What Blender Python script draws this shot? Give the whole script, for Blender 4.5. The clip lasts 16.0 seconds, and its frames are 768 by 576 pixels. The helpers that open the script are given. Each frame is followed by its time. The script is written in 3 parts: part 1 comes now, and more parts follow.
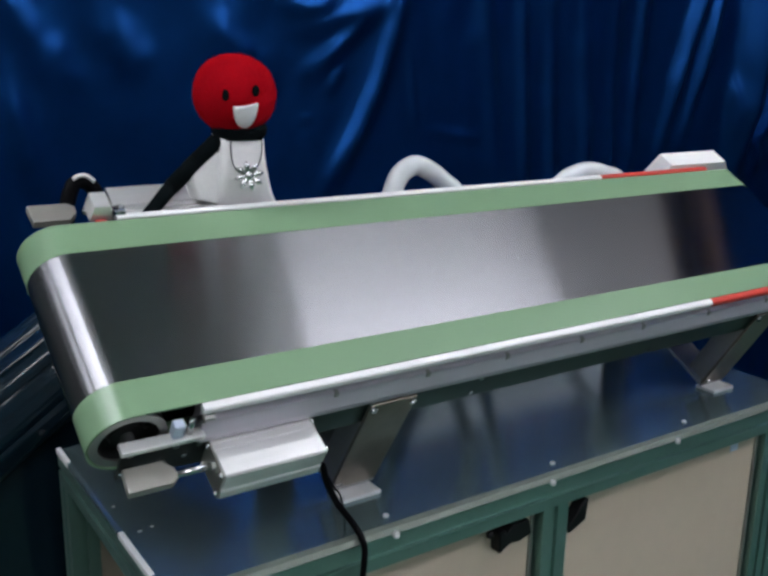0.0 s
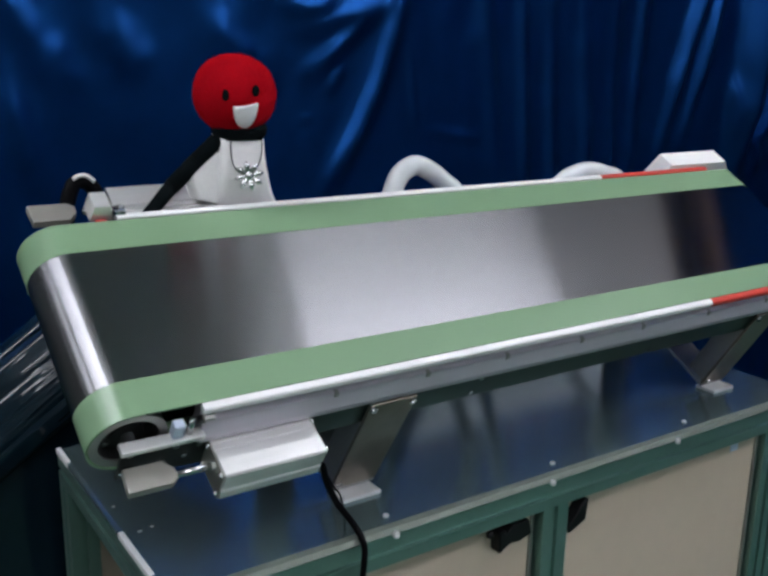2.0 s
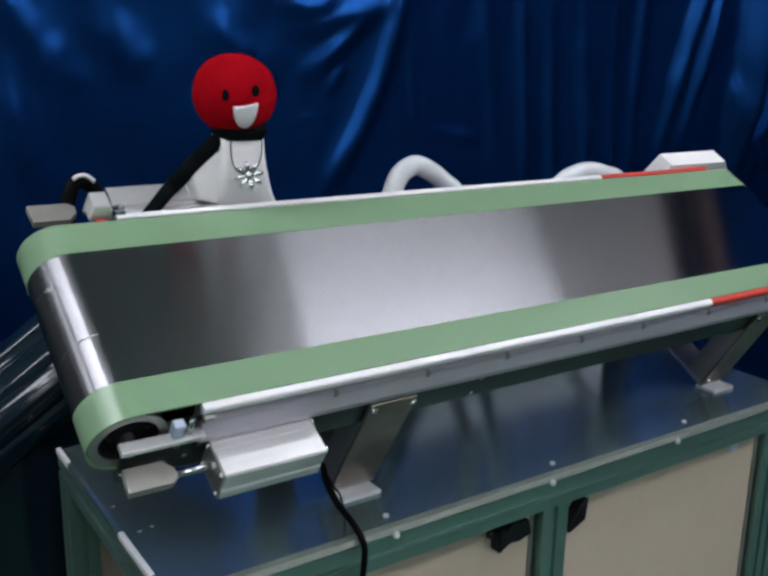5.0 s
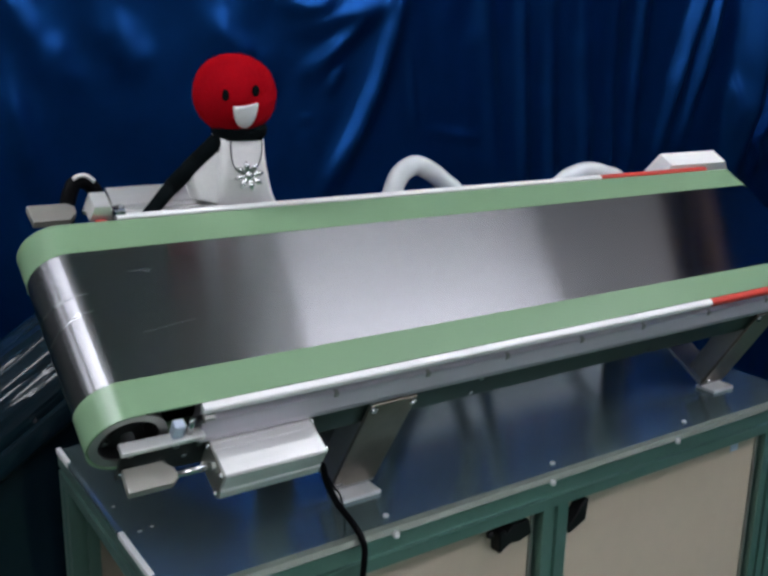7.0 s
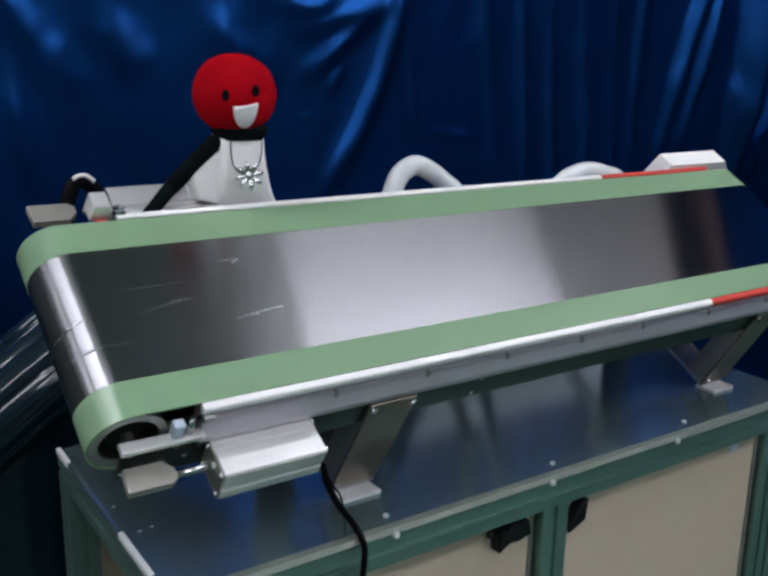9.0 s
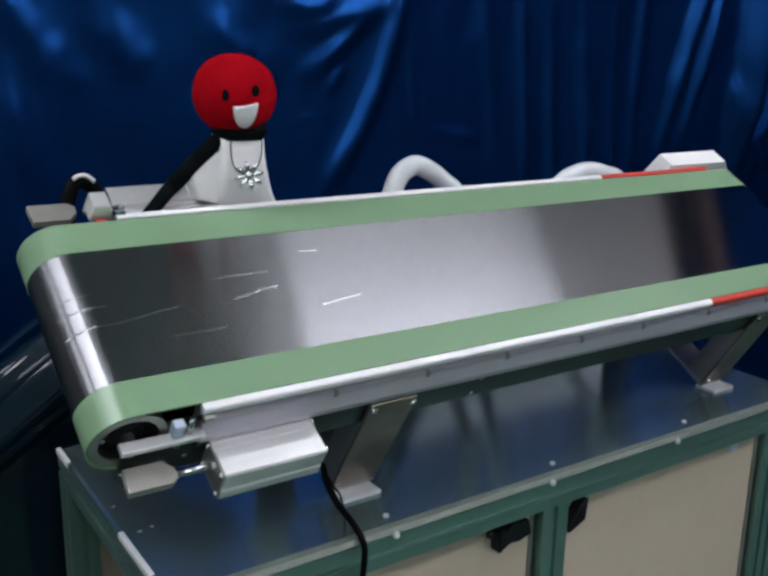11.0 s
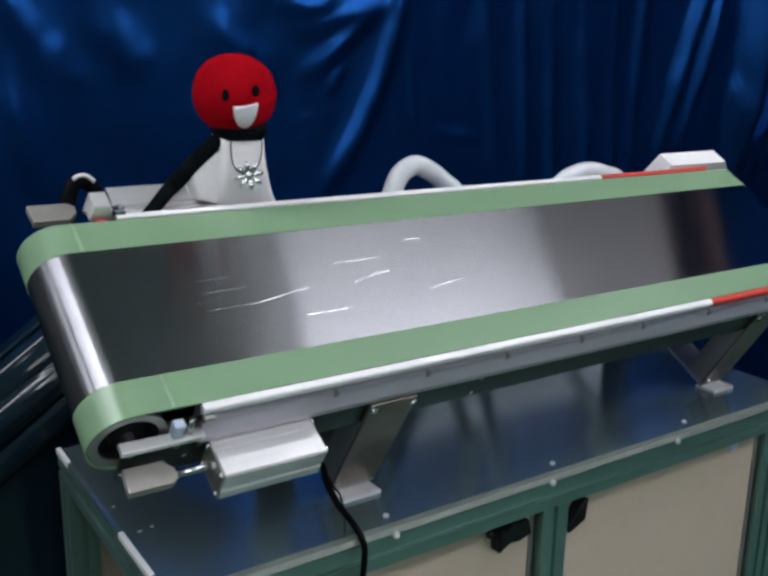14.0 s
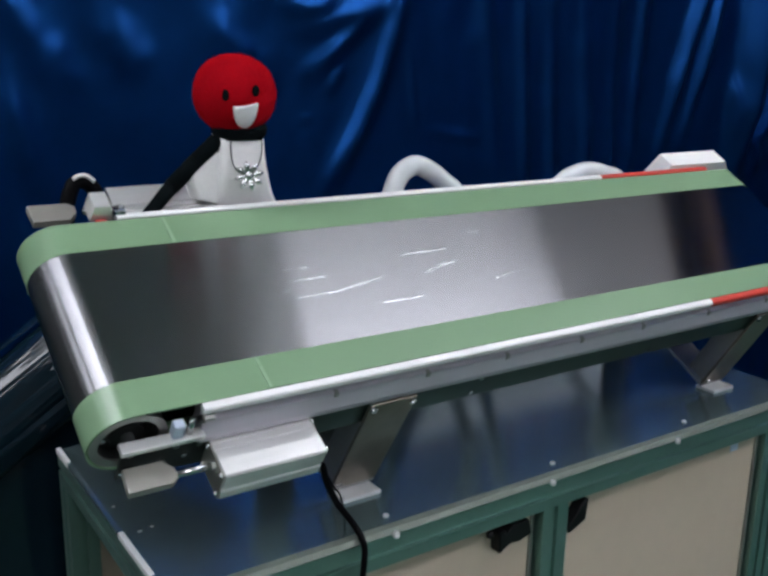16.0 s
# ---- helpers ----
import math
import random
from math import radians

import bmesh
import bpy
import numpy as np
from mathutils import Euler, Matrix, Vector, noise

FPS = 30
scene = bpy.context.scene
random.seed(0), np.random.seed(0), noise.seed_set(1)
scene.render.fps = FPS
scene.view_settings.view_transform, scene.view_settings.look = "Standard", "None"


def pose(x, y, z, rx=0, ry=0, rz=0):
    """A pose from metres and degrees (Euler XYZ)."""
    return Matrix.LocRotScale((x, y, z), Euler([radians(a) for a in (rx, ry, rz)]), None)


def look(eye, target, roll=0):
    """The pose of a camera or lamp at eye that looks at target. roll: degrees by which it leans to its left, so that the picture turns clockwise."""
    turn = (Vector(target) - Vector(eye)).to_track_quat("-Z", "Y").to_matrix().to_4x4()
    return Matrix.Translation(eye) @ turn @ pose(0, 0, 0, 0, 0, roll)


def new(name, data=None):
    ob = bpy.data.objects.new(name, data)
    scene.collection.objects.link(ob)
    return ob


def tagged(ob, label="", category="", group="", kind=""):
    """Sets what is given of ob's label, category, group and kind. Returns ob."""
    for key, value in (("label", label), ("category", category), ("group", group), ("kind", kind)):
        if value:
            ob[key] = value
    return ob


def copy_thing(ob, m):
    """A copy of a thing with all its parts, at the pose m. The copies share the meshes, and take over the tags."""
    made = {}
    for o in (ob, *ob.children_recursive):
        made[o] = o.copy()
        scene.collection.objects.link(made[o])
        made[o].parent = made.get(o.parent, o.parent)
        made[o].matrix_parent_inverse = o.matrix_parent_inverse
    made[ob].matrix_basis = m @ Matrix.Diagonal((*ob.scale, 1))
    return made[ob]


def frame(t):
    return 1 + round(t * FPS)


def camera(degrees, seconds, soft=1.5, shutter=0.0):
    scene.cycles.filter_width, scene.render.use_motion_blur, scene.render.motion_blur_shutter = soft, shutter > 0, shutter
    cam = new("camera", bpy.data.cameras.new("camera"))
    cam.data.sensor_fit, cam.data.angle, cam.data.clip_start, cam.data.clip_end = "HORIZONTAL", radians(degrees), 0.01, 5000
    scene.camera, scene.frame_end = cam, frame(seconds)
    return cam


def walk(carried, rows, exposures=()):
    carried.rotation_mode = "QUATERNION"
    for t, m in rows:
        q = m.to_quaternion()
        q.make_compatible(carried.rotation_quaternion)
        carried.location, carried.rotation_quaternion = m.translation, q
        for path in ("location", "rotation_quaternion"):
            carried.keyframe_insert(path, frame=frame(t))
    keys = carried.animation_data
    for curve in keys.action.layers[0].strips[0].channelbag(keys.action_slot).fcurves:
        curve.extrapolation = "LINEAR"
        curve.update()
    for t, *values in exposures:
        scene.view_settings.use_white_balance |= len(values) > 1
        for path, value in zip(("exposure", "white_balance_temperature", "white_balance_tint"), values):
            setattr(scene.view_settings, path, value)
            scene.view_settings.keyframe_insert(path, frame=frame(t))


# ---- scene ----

TZ = 0.75                       # height of the bench top above the floor
cam = camera(46.08, 16.0, soft=3.0)
EYE = Vector((0, 0, TZ + 0.58))
AIM = Vector((math.sin(radians(34.084)) * math.cos(radians(14.537)), math.cos(radians(34.084)) * math.cos(radians(14.537)), -math.sin(radians(14.537))))
STAND = look(EYE, EYE + AIM, 1.118)
walk(cam, [(0.0, STAND), (16.0, STAND)], exposures=[(0.0, 0.0), (16.0, 0.0)])

# ---- world ----
world = bpy.data.worlds.new("world")
scene.world = world
world.use_nodes = True
world.node_tree.nodes["Background"].inputs["Color"].default_value = (0.5, 0.55, 0.6, 1)
world.node_tree.nodes["Background"].inputs["Strength"].default_value = 0.05
LAMP_GLOW = 12.0


# ---- materials ----
def material(name, colour, rough=0.5, metal=0.0, vary=0.12, grain=60.0, bump=0.0, stretch=(1, 1, 1), rvary=0.1, sheen=0.0, coat=0.0, blotch=4.0, spec=0.5, clear=0.0):
    """A surface whose colour and gloss vary at two scales, with fine relief."""
    m = bpy.data.materials.new(name)
    m.use_nodes = True
    t = m.node_tree
    n, k = t.nodes, t.links
    b = n["Principled BSDF"]
    co = n.new("ShaderNodeTexCoord")
    mp = n.new("ShaderNodeMapping")
    mp.inputs["Scale"].default_value = stretch
    k.new(co.outputs["Object"], mp.inputs["Vector"])
    fine = n.new("ShaderNodeTexNoise")
    fine.inputs["Scale"].default_value, fine.inputs["Detail"].default_value = grain, 5
    broad = n.new("ShaderNodeTexNoise")
    broad.inputs["Scale"].default_value, broad.inputs["Detail"].default_value = blotch, 3
    k.new(mp.outputs["Vector"], fine.inputs["Vector"])
    k.new(co.outputs["Object"], broad.inputs["Vector"])
    add = n.new("ShaderNodeMath")
    add.operation = "ADD"
    k.new(fine.outputs["Fac"], add.inputs[0])
    k.new(broad.outputs["Fac"], add.inputs[1])
    tone = n.new("ShaderNodeMapRange")
    tone.inputs["From Min"].default_value, tone.inputs["From Max"].default_value = 0.5, 1.5
    tone.inputs["To Min"].default_value, tone.inputs["To Max"].default_value = 1 - vary, 1 + vary
    k.new(add.outputs[0], tone.inputs["Value"])
    mix = n.new("ShaderNodeVectorMath")
    mix.operation = "SCALE"
    mix.inputs[0].default_value = colour
    k.new(tone.outputs["Result"], mix.inputs["Scale"])
    k.new(mix.outputs["Vector"], b.inputs["Base Color"])
    ro = n.new("ShaderNodeMapRange")
    ro.inputs["From Min"].default_value, ro.inputs["From Max"].default_value = 0.5, 1.5
    ro.inputs["To Min"].default_value, ro.inputs["To Max"].default_value = max(0.02, rough - rvary), min(1, rough + rvary)
    k.new(add.outputs[0], ro.inputs["Value"])
    k.new(ro.outputs["Result"], b.inputs["Roughness"])
    b.inputs["Metallic"].default_value = metal
    b.inputs["Sheen Weight"].default_value = sheen
    b.inputs["Specular IOR Level"].default_value = spec
    b.inputs["Transmission Weight"].default_value = clear
    b.inputs["Coat Weight"].default_value = coat
    if bump:
        bp = n.new("ShaderNodeBump")
        bp.inputs["Strength"].default_value, bp.inputs["Distance"].default_value = bump, 0.002
        k.new(fine.outputs["Fac"], bp.inputs["Height"])
        k.new(bp.outputs["Normal"], b.inputs["Normal"])
    return m


def glowing(name, colour, strength):
    m = bpy.data.materials.new(name)
    m.use_nodes = True
    b = m.node_tree.nodes["Principled BSDF"]
    b.inputs["Base Color"].default_value = (0.9, 0.9, 0.9, 1)
    b.inputs["Emission Color"].default_value = (*colour, 1)
    b.inputs["Emission Strength"].default_value = strength
    return m


BANK = radians(32)              # sideways slope of the conveyor


def brushed(name, colour, along, across, vary=0.03):
    """Steel brushed lengthwise: its gloss is narrow along the belt and wide across it."""
    m = bpy.data.materials.new(name)
    m.use_nodes = True
    n, k = m.node_tree.nodes, m.node_tree.links
    n.remove(n["Principled BSDF"])
    g = n.new("ShaderNodeBsdfAnisotropic")
    g.distribution = "GGX"
    g.inputs["Roughness"].default_value = math.sqrt(math.sqrt(along * across))
    g.inputs["Anisotropy"].default_value = math.sqrt(along / across) - 1
    v = n.new("ShaderNodeCombineXYZ")
    for i, a in enumerate((0, math.cos(BANK), math.sin(BANK))):
        v.inputs[i].default_value = a
    k.new(v.outputs[0], g.inputs["Tangent"])
    co, mp = n.new("ShaderNodeTexCoord"), n.new("ShaderNodeMapping")
    mp.inputs["Scale"].default_value = (0.4, 1, 1)
    k.new(co.outputs["Object"], mp.inputs["Vector"])
    lines, stains = n.new("ShaderNodeTexNoise"), n.new("ShaderNodeTexNoise")
    lines.inputs["Scale"].default_value, stains.inputs["Scale"].default_value = 160, 9
    k.new(mp.outputs["Vector"], lines.inputs["Vector"])
    k.new(mp.outputs["Vector"], stains.inputs["Vector"])
    add = n.new("ShaderNodeMath")
    add.operation = "ADD"
    k.new(lines.outputs["Fac"], add.inputs[0])
    k.new(stains.outputs["Fac"], add.inputs[1])
    tone = n.new("ShaderNodeMapRange")
    tone.inputs["From Min"].default_value, tone.inputs["From Max"].default_value = 0.5, 1.5
    tone.inputs["To Min"].default_value, tone.inputs["To Max"].default_value = 1 - vary, 1 + vary
    k.new(add.outputs[0], tone.inputs["Value"])
    mix = n.new("ShaderNodeVectorMath")
    mix.operation = "SCALE"
    mix.inputs[0].default_value = colour
    k.new(tone.outputs["Result"], mix.inputs["Scale"])
    k.new(mix.outputs["Vector"], g.inputs["Color"])
    k.new(g.outputs[0], n["Material Output"].inputs["Surface"])
    return m


M = {
    "steel_belt": brushed("brushed_steel_belt", (0.318, 0.314, 0.328), 0.008, 0.2),
    "green": material("green_belt_rubber", (0.198, 0.318, 0.188), 0.25, 0, 0.03, 300, 0.0, rvary=0.008),
    "alu": material("bare_aluminium", (0.86, 0.845, 0.84), 0.46, 0.82, 0.08, 120, 0.03, (0.1, 1, 1)),
    "alu_dull": material("dull_aluminium", (0.36, 0.355, 0.34), 0.42, 0.8, 0.12, 90, 0.05),
    "plate": material("grey_zinc_plate", (0.38, 0.36, 0.325), 0.5, 0.7, 0.12, 70, 0.05),
    "steel": material("bright_steel", (0.66, 0.66, 0.66), 0.2, 1.0, 0.06, 80),
    "dark_steel": material("dark_steel", (0.03, 0.032, 0.032), 0.45, 0.5, 0.2, 50, 0.05),
    "white": material("white_plastic", (0.84, 0.83, 0.83), 0.35, 0, 0.03, 80),
    "red": material("red_plastic", (0.55, 0.045, 0.03), 0.38, 0, 0.08, 80),
    "scratch": brushed("scratched_steel", (0.50, 0.505, 0.51), 0.009, 0.22, 0.1),
    "seam": material("pale_green_belt_joint", (0.215, 0.345, 0.205), 0.3, 0, 0.08, 200),
    "bench": material("blue_grey_bench_sheet", (0.175, 0.25, 0.262), 0.17, 0.72, 0.10, 120, 0.01, rvary=0.02, blotch=2.5),
    # Green that bare aluminium reflects from the floor is put into this colour.
    "profile": material("floor_tinted_profile", (0.22, 0.36, 0.315), 0.4, 0.8, 0.08, 90, 0.02),
    "edge": material("dull_edge_metal", (0.205, 0.235, 0.20), 0.5, 0.4, 0.15, 90, 0.03),
    "cream": material("cream_panel", (0.59, 0.485, 0.38), 0.45, 0, 0.05, 40, 0.03),
    "black": material("black_plastic", (0.005, 0.005, 0.006), 0.45, 0, 0.2, 90, 0.05, spec=0.25),
    "cable": material("black_cable", (0.003, 0.003, 0.004), 0.55, 0, 0.1, 90, spec=0.08),
    "hose": material("milky_hose", (0.80, 0.83, 0.84), 0.13, 0, 0.06, 60, coat=0.3, clear=0.18),
    "tarp": material("blue_tarpaulin", (0.0018, 0.031, 0.135), 0.31, 0.78, 0.10, 30, 0.02, rvary=0.03, blotch=3, spec=0.12),
    "sheet": material("dark_blue_plastic_film", (0.0045, 0.0135, 0.022), 0.06, 0, 0.2, 40, 0.0, rvary=0.015, spec=0.35),
    "floor": material("green_floor_paint", (0.038, 0.118, 0.082), 0.35, 0, 0.12, 12, 0.05, blotch=1.2),
    "pale_wall": material("pale_wall_paint", (0.34, 0.33, 0.31), 0.7, 0, 0.06, 30, 0.05, blotch=1),
    "wall": material("grey_wall_paint", (0.10, 0.10, 0.10), 0.7, 0, 0.06, 30, 0.05, blotch=1),
    "ceiling": material("ceiling_board", (0.80, 0.83, 0.80), 0.8, 0, 0.08, 40, 0.1, blotch=1),
    "batten": material("pale_batten_wood", (0.80, 0.66, 0.58), 0.5, 0, 0.1, 30, 0.03),
    "wood": material("brown_rail_wood", (0.62, 0.38, 0.25), 0.5, 0, 0.2, 30, 0.05),
    "red_felt": material("red_felt", (0.38, 0.003, 0.009), 0.95, 0, 0.16, 260, 0.5, spec=0.04),
    "black_felt": material("black_felt", (0.003, 0.005, 0.006), 0.9, 0, 0.2, 260, 0.4, spec=0.06),
    "white_felt": material("white_cloth", (0.88, 0.85, 0.85), 0.85, 0, 0.05, 200, 0.3, spec=0.1),
    "silver": material("silver_trinket", (0.78, 0.78, 0.78), 0.16, 1.0, 0.1, 200),
    "tube": glowing("lamp_cover", (0.94, 0.96, 1.06), LAMP_GLOW),
    # Shade and the floor's reflected green, put into the side plate's colour.
    "side": material("floor_shaded_plate", (0.055, 0.085, 0.075), 0.4, 0.6, 0.15, 60, 0.03),
    "galvanised": material("galvanised_foot_plate", (0.70, 0.70, 0.71), 0.5, 0.3, 0.08, 70, 0.03),
    "stained": material("heat_stained_steel", (0.23, 0.20, 0.165), 0.4, 0.8, 0.35, 25, 0.03, blotch=14),
    "beam": material("satin_grey_aluminium", (0.60, 0.555, 0.62), 0.42, 0.35, 0.08, 120, 0.02, (0.1, 1, 1)),
    "pale": material("pale_grey_paint", (0.60, 0.575, 0.62), 0.5, 0, 0.05, 60, 0.03),
    # Weak glow for the two ceiling panels added above the belt's far side.
    "opal": glowing("added_glow_cover", (0.96, 0.96, 1.02), 0.8),
    "bluewhite": material("bluish_white_plastic", (0.62, 0.70, 0.85), 0.3, 0, 0.05, 90),
}


# ---- mesh helpers ----
def part(name, bm, mat, parent=None, label="", smooth=False):
    me = bpy.data.meshes.new(name)
    bmesh.ops.recalc_face_normals(bm, faces=bm.faces)
    bm.to_mesh(me)
    bm.free()
    for m in (mat if isinstance(mat, (list, tuple)) else [mat]):
        me.materials.append(M[m])
    if smooth:
        me.shade_smooth()
    ob = new(name, me)
    ob.parent = parent
    if label:
        tagged(ob, label)
    return ob


def empty(name, m=None):
    ob = new(name)
    ob.empty_display_size = 0.05
    if m is not None:
        ob.matrix_basis = m
    return ob


def box(x0, x1, y0, y1, z0, z1, bevel=0.0015, bm=None):
    own = bm is None
    b = bmesh.new()
    vs = bmesh.ops.create_cube(b, size=1)["verts"]
    for v in vs:
        v.co = Vector(((x0 + x1) / 2 + v.co.x * (x1 - x0), (y0 + y1) / 2 + v.co.y * (y1 - y0), (z0 + z1) / 2 + v.co.z * (z1 - z0)))
    if bevel:
        bmesh.ops.bevel(b, geom=b.edges[:], offset=min(bevel, 0.3 * min(abs(x1 - x0), abs(y1 - y0), abs(z1 - z0))), segments=2, profile=0.5, affect="EDGES")
    return b if own else join(bm, b)


def join(bm, other):
    me = bpy.data.meshes.new("joined")
    other.to_mesh(me)
    other.free()
    bm.from_mesh(me)
    bpy.data.meshes.remove(me)
    return bm


def prism(points, a0, a1, axis="x", bevel=0.0):
    """A closed outline of (u, w) drawn out along an axis: u, w are y, z for x; x, z for y; x, y for z."""
    b = bmesh.new()
    put = {"x": lambda a, u, w: (a, u, w), "y": lambda a, u, w: (u, a, w), "z": lambda a, u, w: (u, w, a)}[axis]
    lo = [b.verts.new(put(a0, *p)) for p in points]
    hi = [b.verts.new(put(a1, *p)) for p in points]
    b.faces.new(lo)
    b.faces.new(hi[::-1])
    for i in range(len(points)):
        j = (i + 1) % len(points)
        b.faces.new((lo[i], hi[i], hi[j], lo[j]))
    bmesh.ops.recalc_face_normals(b, faces=b.faces)
    if bevel:
        bmesh.ops.bevel(b, geom=b.edges[:], offset=bevel, segments=2, profile=0.5, affect="EDGES")
    return b


def rod(p, q, radius, sides=16, bm=None, r2=None):
    p, q = Vector(p), Vector(q)
    b = bmesh.new()
    bmesh.ops.create_cone(b, cap_ends=True, segments=sides, radius1=radius, radius2=radius if r2 is None else r2, depth=(q - p).length)
    b.transform(Matrix.Translation((p + q) / 2) @ (q - p).to_track_quat("Z", "Y").to_matrix().to_4x4())
    return b if bm is None else join(bm, b)


def ball(c, rx, ry, rz, bm=None, u=20, v=14):
    b = bmesh.new()
    bmesh.ops.create_uvsphere(b, u_segments=u, v_segments=v, radius=1)
    b.transform(Matrix.Translation(c) @ Matrix.Diagonal((rx, ry, rz, 1)))
    return b if bm is None else join(bm, b)


def spline(points, steps=10):
    pts = [Vector(p) for p in points]
    pts = [2 * pts[0] - pts[1]] + pts + [2 * pts[-1] - pts[-2]]
    out = []
    for i in range(1, len(pts) - 2):
        a, b, c, d = pts[i - 1:i + 3]
        for s in range(steps):
            t = s / steps
            out.append(0.5 * (2 * b + (c - a) * t + (2 * a - 5 * b + 4 * c - d) * t * t + (3 * b - a - 3 * c + d) * t ** 3))
    return out + [pts[-2]]


def tube(points, radius, sides=14, bm=None, ribs=0.0):
    """A round pipe along a smooth way; ribs: depth of its rings."""
    way = spline(points)
    b = bmesh.new()
    rings = []
    up = Vector((0.3, 1, 0.2)).normalized()
    for i, p in enumerate(way):
        d = (way[min(i + 1, len(way) - 1)] - way[max(i - 1, 0)]).normalized()
        s = d.cross(up).normalized()
        w = s.cross(d)
        r = radius + (ribs if i % 2 else 0)
        rings.append([b.verts.new(p + r * (math.cos(6.2832 * k / sides) * s + math.sin(6.2832 * k / sides) * w)) for k in range(sides)])
    for a, c in zip(rings, rings[1:]):
        for k in range(sides):
            b.faces.new((a[k], a[(k + 1) % sides], c[(k + 1) % sides], c[k]))
    b.faces.new(rings[0])
    b.faces.new(rings[-1][::-1])
    return b if bm is None else join(bm, b)


# ---- room ----
def structure(name, bm, mat, label):
    return tagged(part(name, bm, mat), label, kind="structure")


X0, X1, Y0, Y1, ZC = -7.0, 3.3, -3.5, 2.15, 2.65
structure("floor", box(X0, X1, Y0, Y1, -0.1, 0, 0), "floor", "glossy green painted workshop floor")
structure("wall_north", box(X0, X1, Y1, Y1 + 0.12, 0, ZC, 0), "wall", "plain grey wall behind the blue curtain")
# South and west walls, unseen, are made paler to bounce fill forward.
structure("wall_south", box(X0, X1, Y0 - 0.12, Y0, 0, ZC, 0), "pale_wall", "plain grey workshop wall")
structure("wall_west", box(X0 - 0.12, X0, Y0, Y1, 0, ZC, 0), "pale_wall", "plain grey workshop wall")
structure("wall_east", box(X1, X1 + 0.12, Y0, Y1, 0, ZC, 0), "wall", "plain grey wall above the blue curtain")
structure("trim", box(3.115, 3.165, Y0, Y1, ZC - 0.05, ZC, 0.002), "batten", "pale brown wooden batten under the ceiling")
structure("ceiling", box(X0, X1, Y0, Y1, ZC, ZC + 0.1, 0), "ceiling", "dark grey board ceiling")


def light_fixture(x, y):
    """A suspended ceiling fitting with a wide opal cover, 1.1 m long."""
    e = empty("ceiling_light", pose(x, y, ZC))
    part("housing", prism([(-0.03, -0.12), (0.03, -0.12), (0.035, -0.125), (0.035, -0.152), (-0.035, -0.152), (-0.035, -0.125)], -0.55, 0.55), "white", e)
    for x in (-0.4, 0.4):
        part("stem", rod((x, 0, -0.12), (x, 0, 0), 0.008), "steel", e)
    part("diffuser", prism([(-0.138, -0.153), (0.138, -0.153), (0.134, -0.182), (0.11, -0.196), (-0.11, -0.196), (-0.134, -0.182)], -0.53, 0.53), "tube", e, "glowing white cover")
    for x in (-0.55, 0.531):
        part("end_cap", box(x, x + 0.019, -0.146, 0.146, -0.2, -0.153, 0.003), "white", e)
    return tagged(e, "white fluorescent ceiling light with opal cover, switched on", "ceiling light", "ceiling lights")


fit_a = light_fixture(1.80, 0.44)
# Unseen fittings: negative y added for frontal light, x -4.6 for pulley glare.
for fx, fy in ((-0.6, 0.98), (-1.95, 1.10), (-4.6, 1.10), (2.05, -0.55), (-0.2, -0.55), (-4.6, -0.55), (2.45, -1.95), (-0.2, -1.95)):
    copy_thing(fit_a, pose(fx, fy, ZC))


def added_glow_panel(x, y):
    """A flat, dim panel with an opal cover, added to grey the belt's reflection."""
    e = empty("added_glow_panel", pose(x, y, ZC))
    part("frame", box(-0.36, 0.36, -0.33, 0.33, -0.03, 0, 0.003), "white", e)
    part("diffuser", box(-0.34, 0.34, -0.31, 0.31, -0.036, -0.0305, 0.001), "opal", e, "dim glowing face of the added panel")
    return tagged(e, "square dim glowing ceiling panel, added to grey the belt's reflection", "ceiling light", "panel lights")


panel_a = added_glow_panel(2.80, 0.85)
copy_thing(panel_a, pose(2.80, -0.55, ZC))


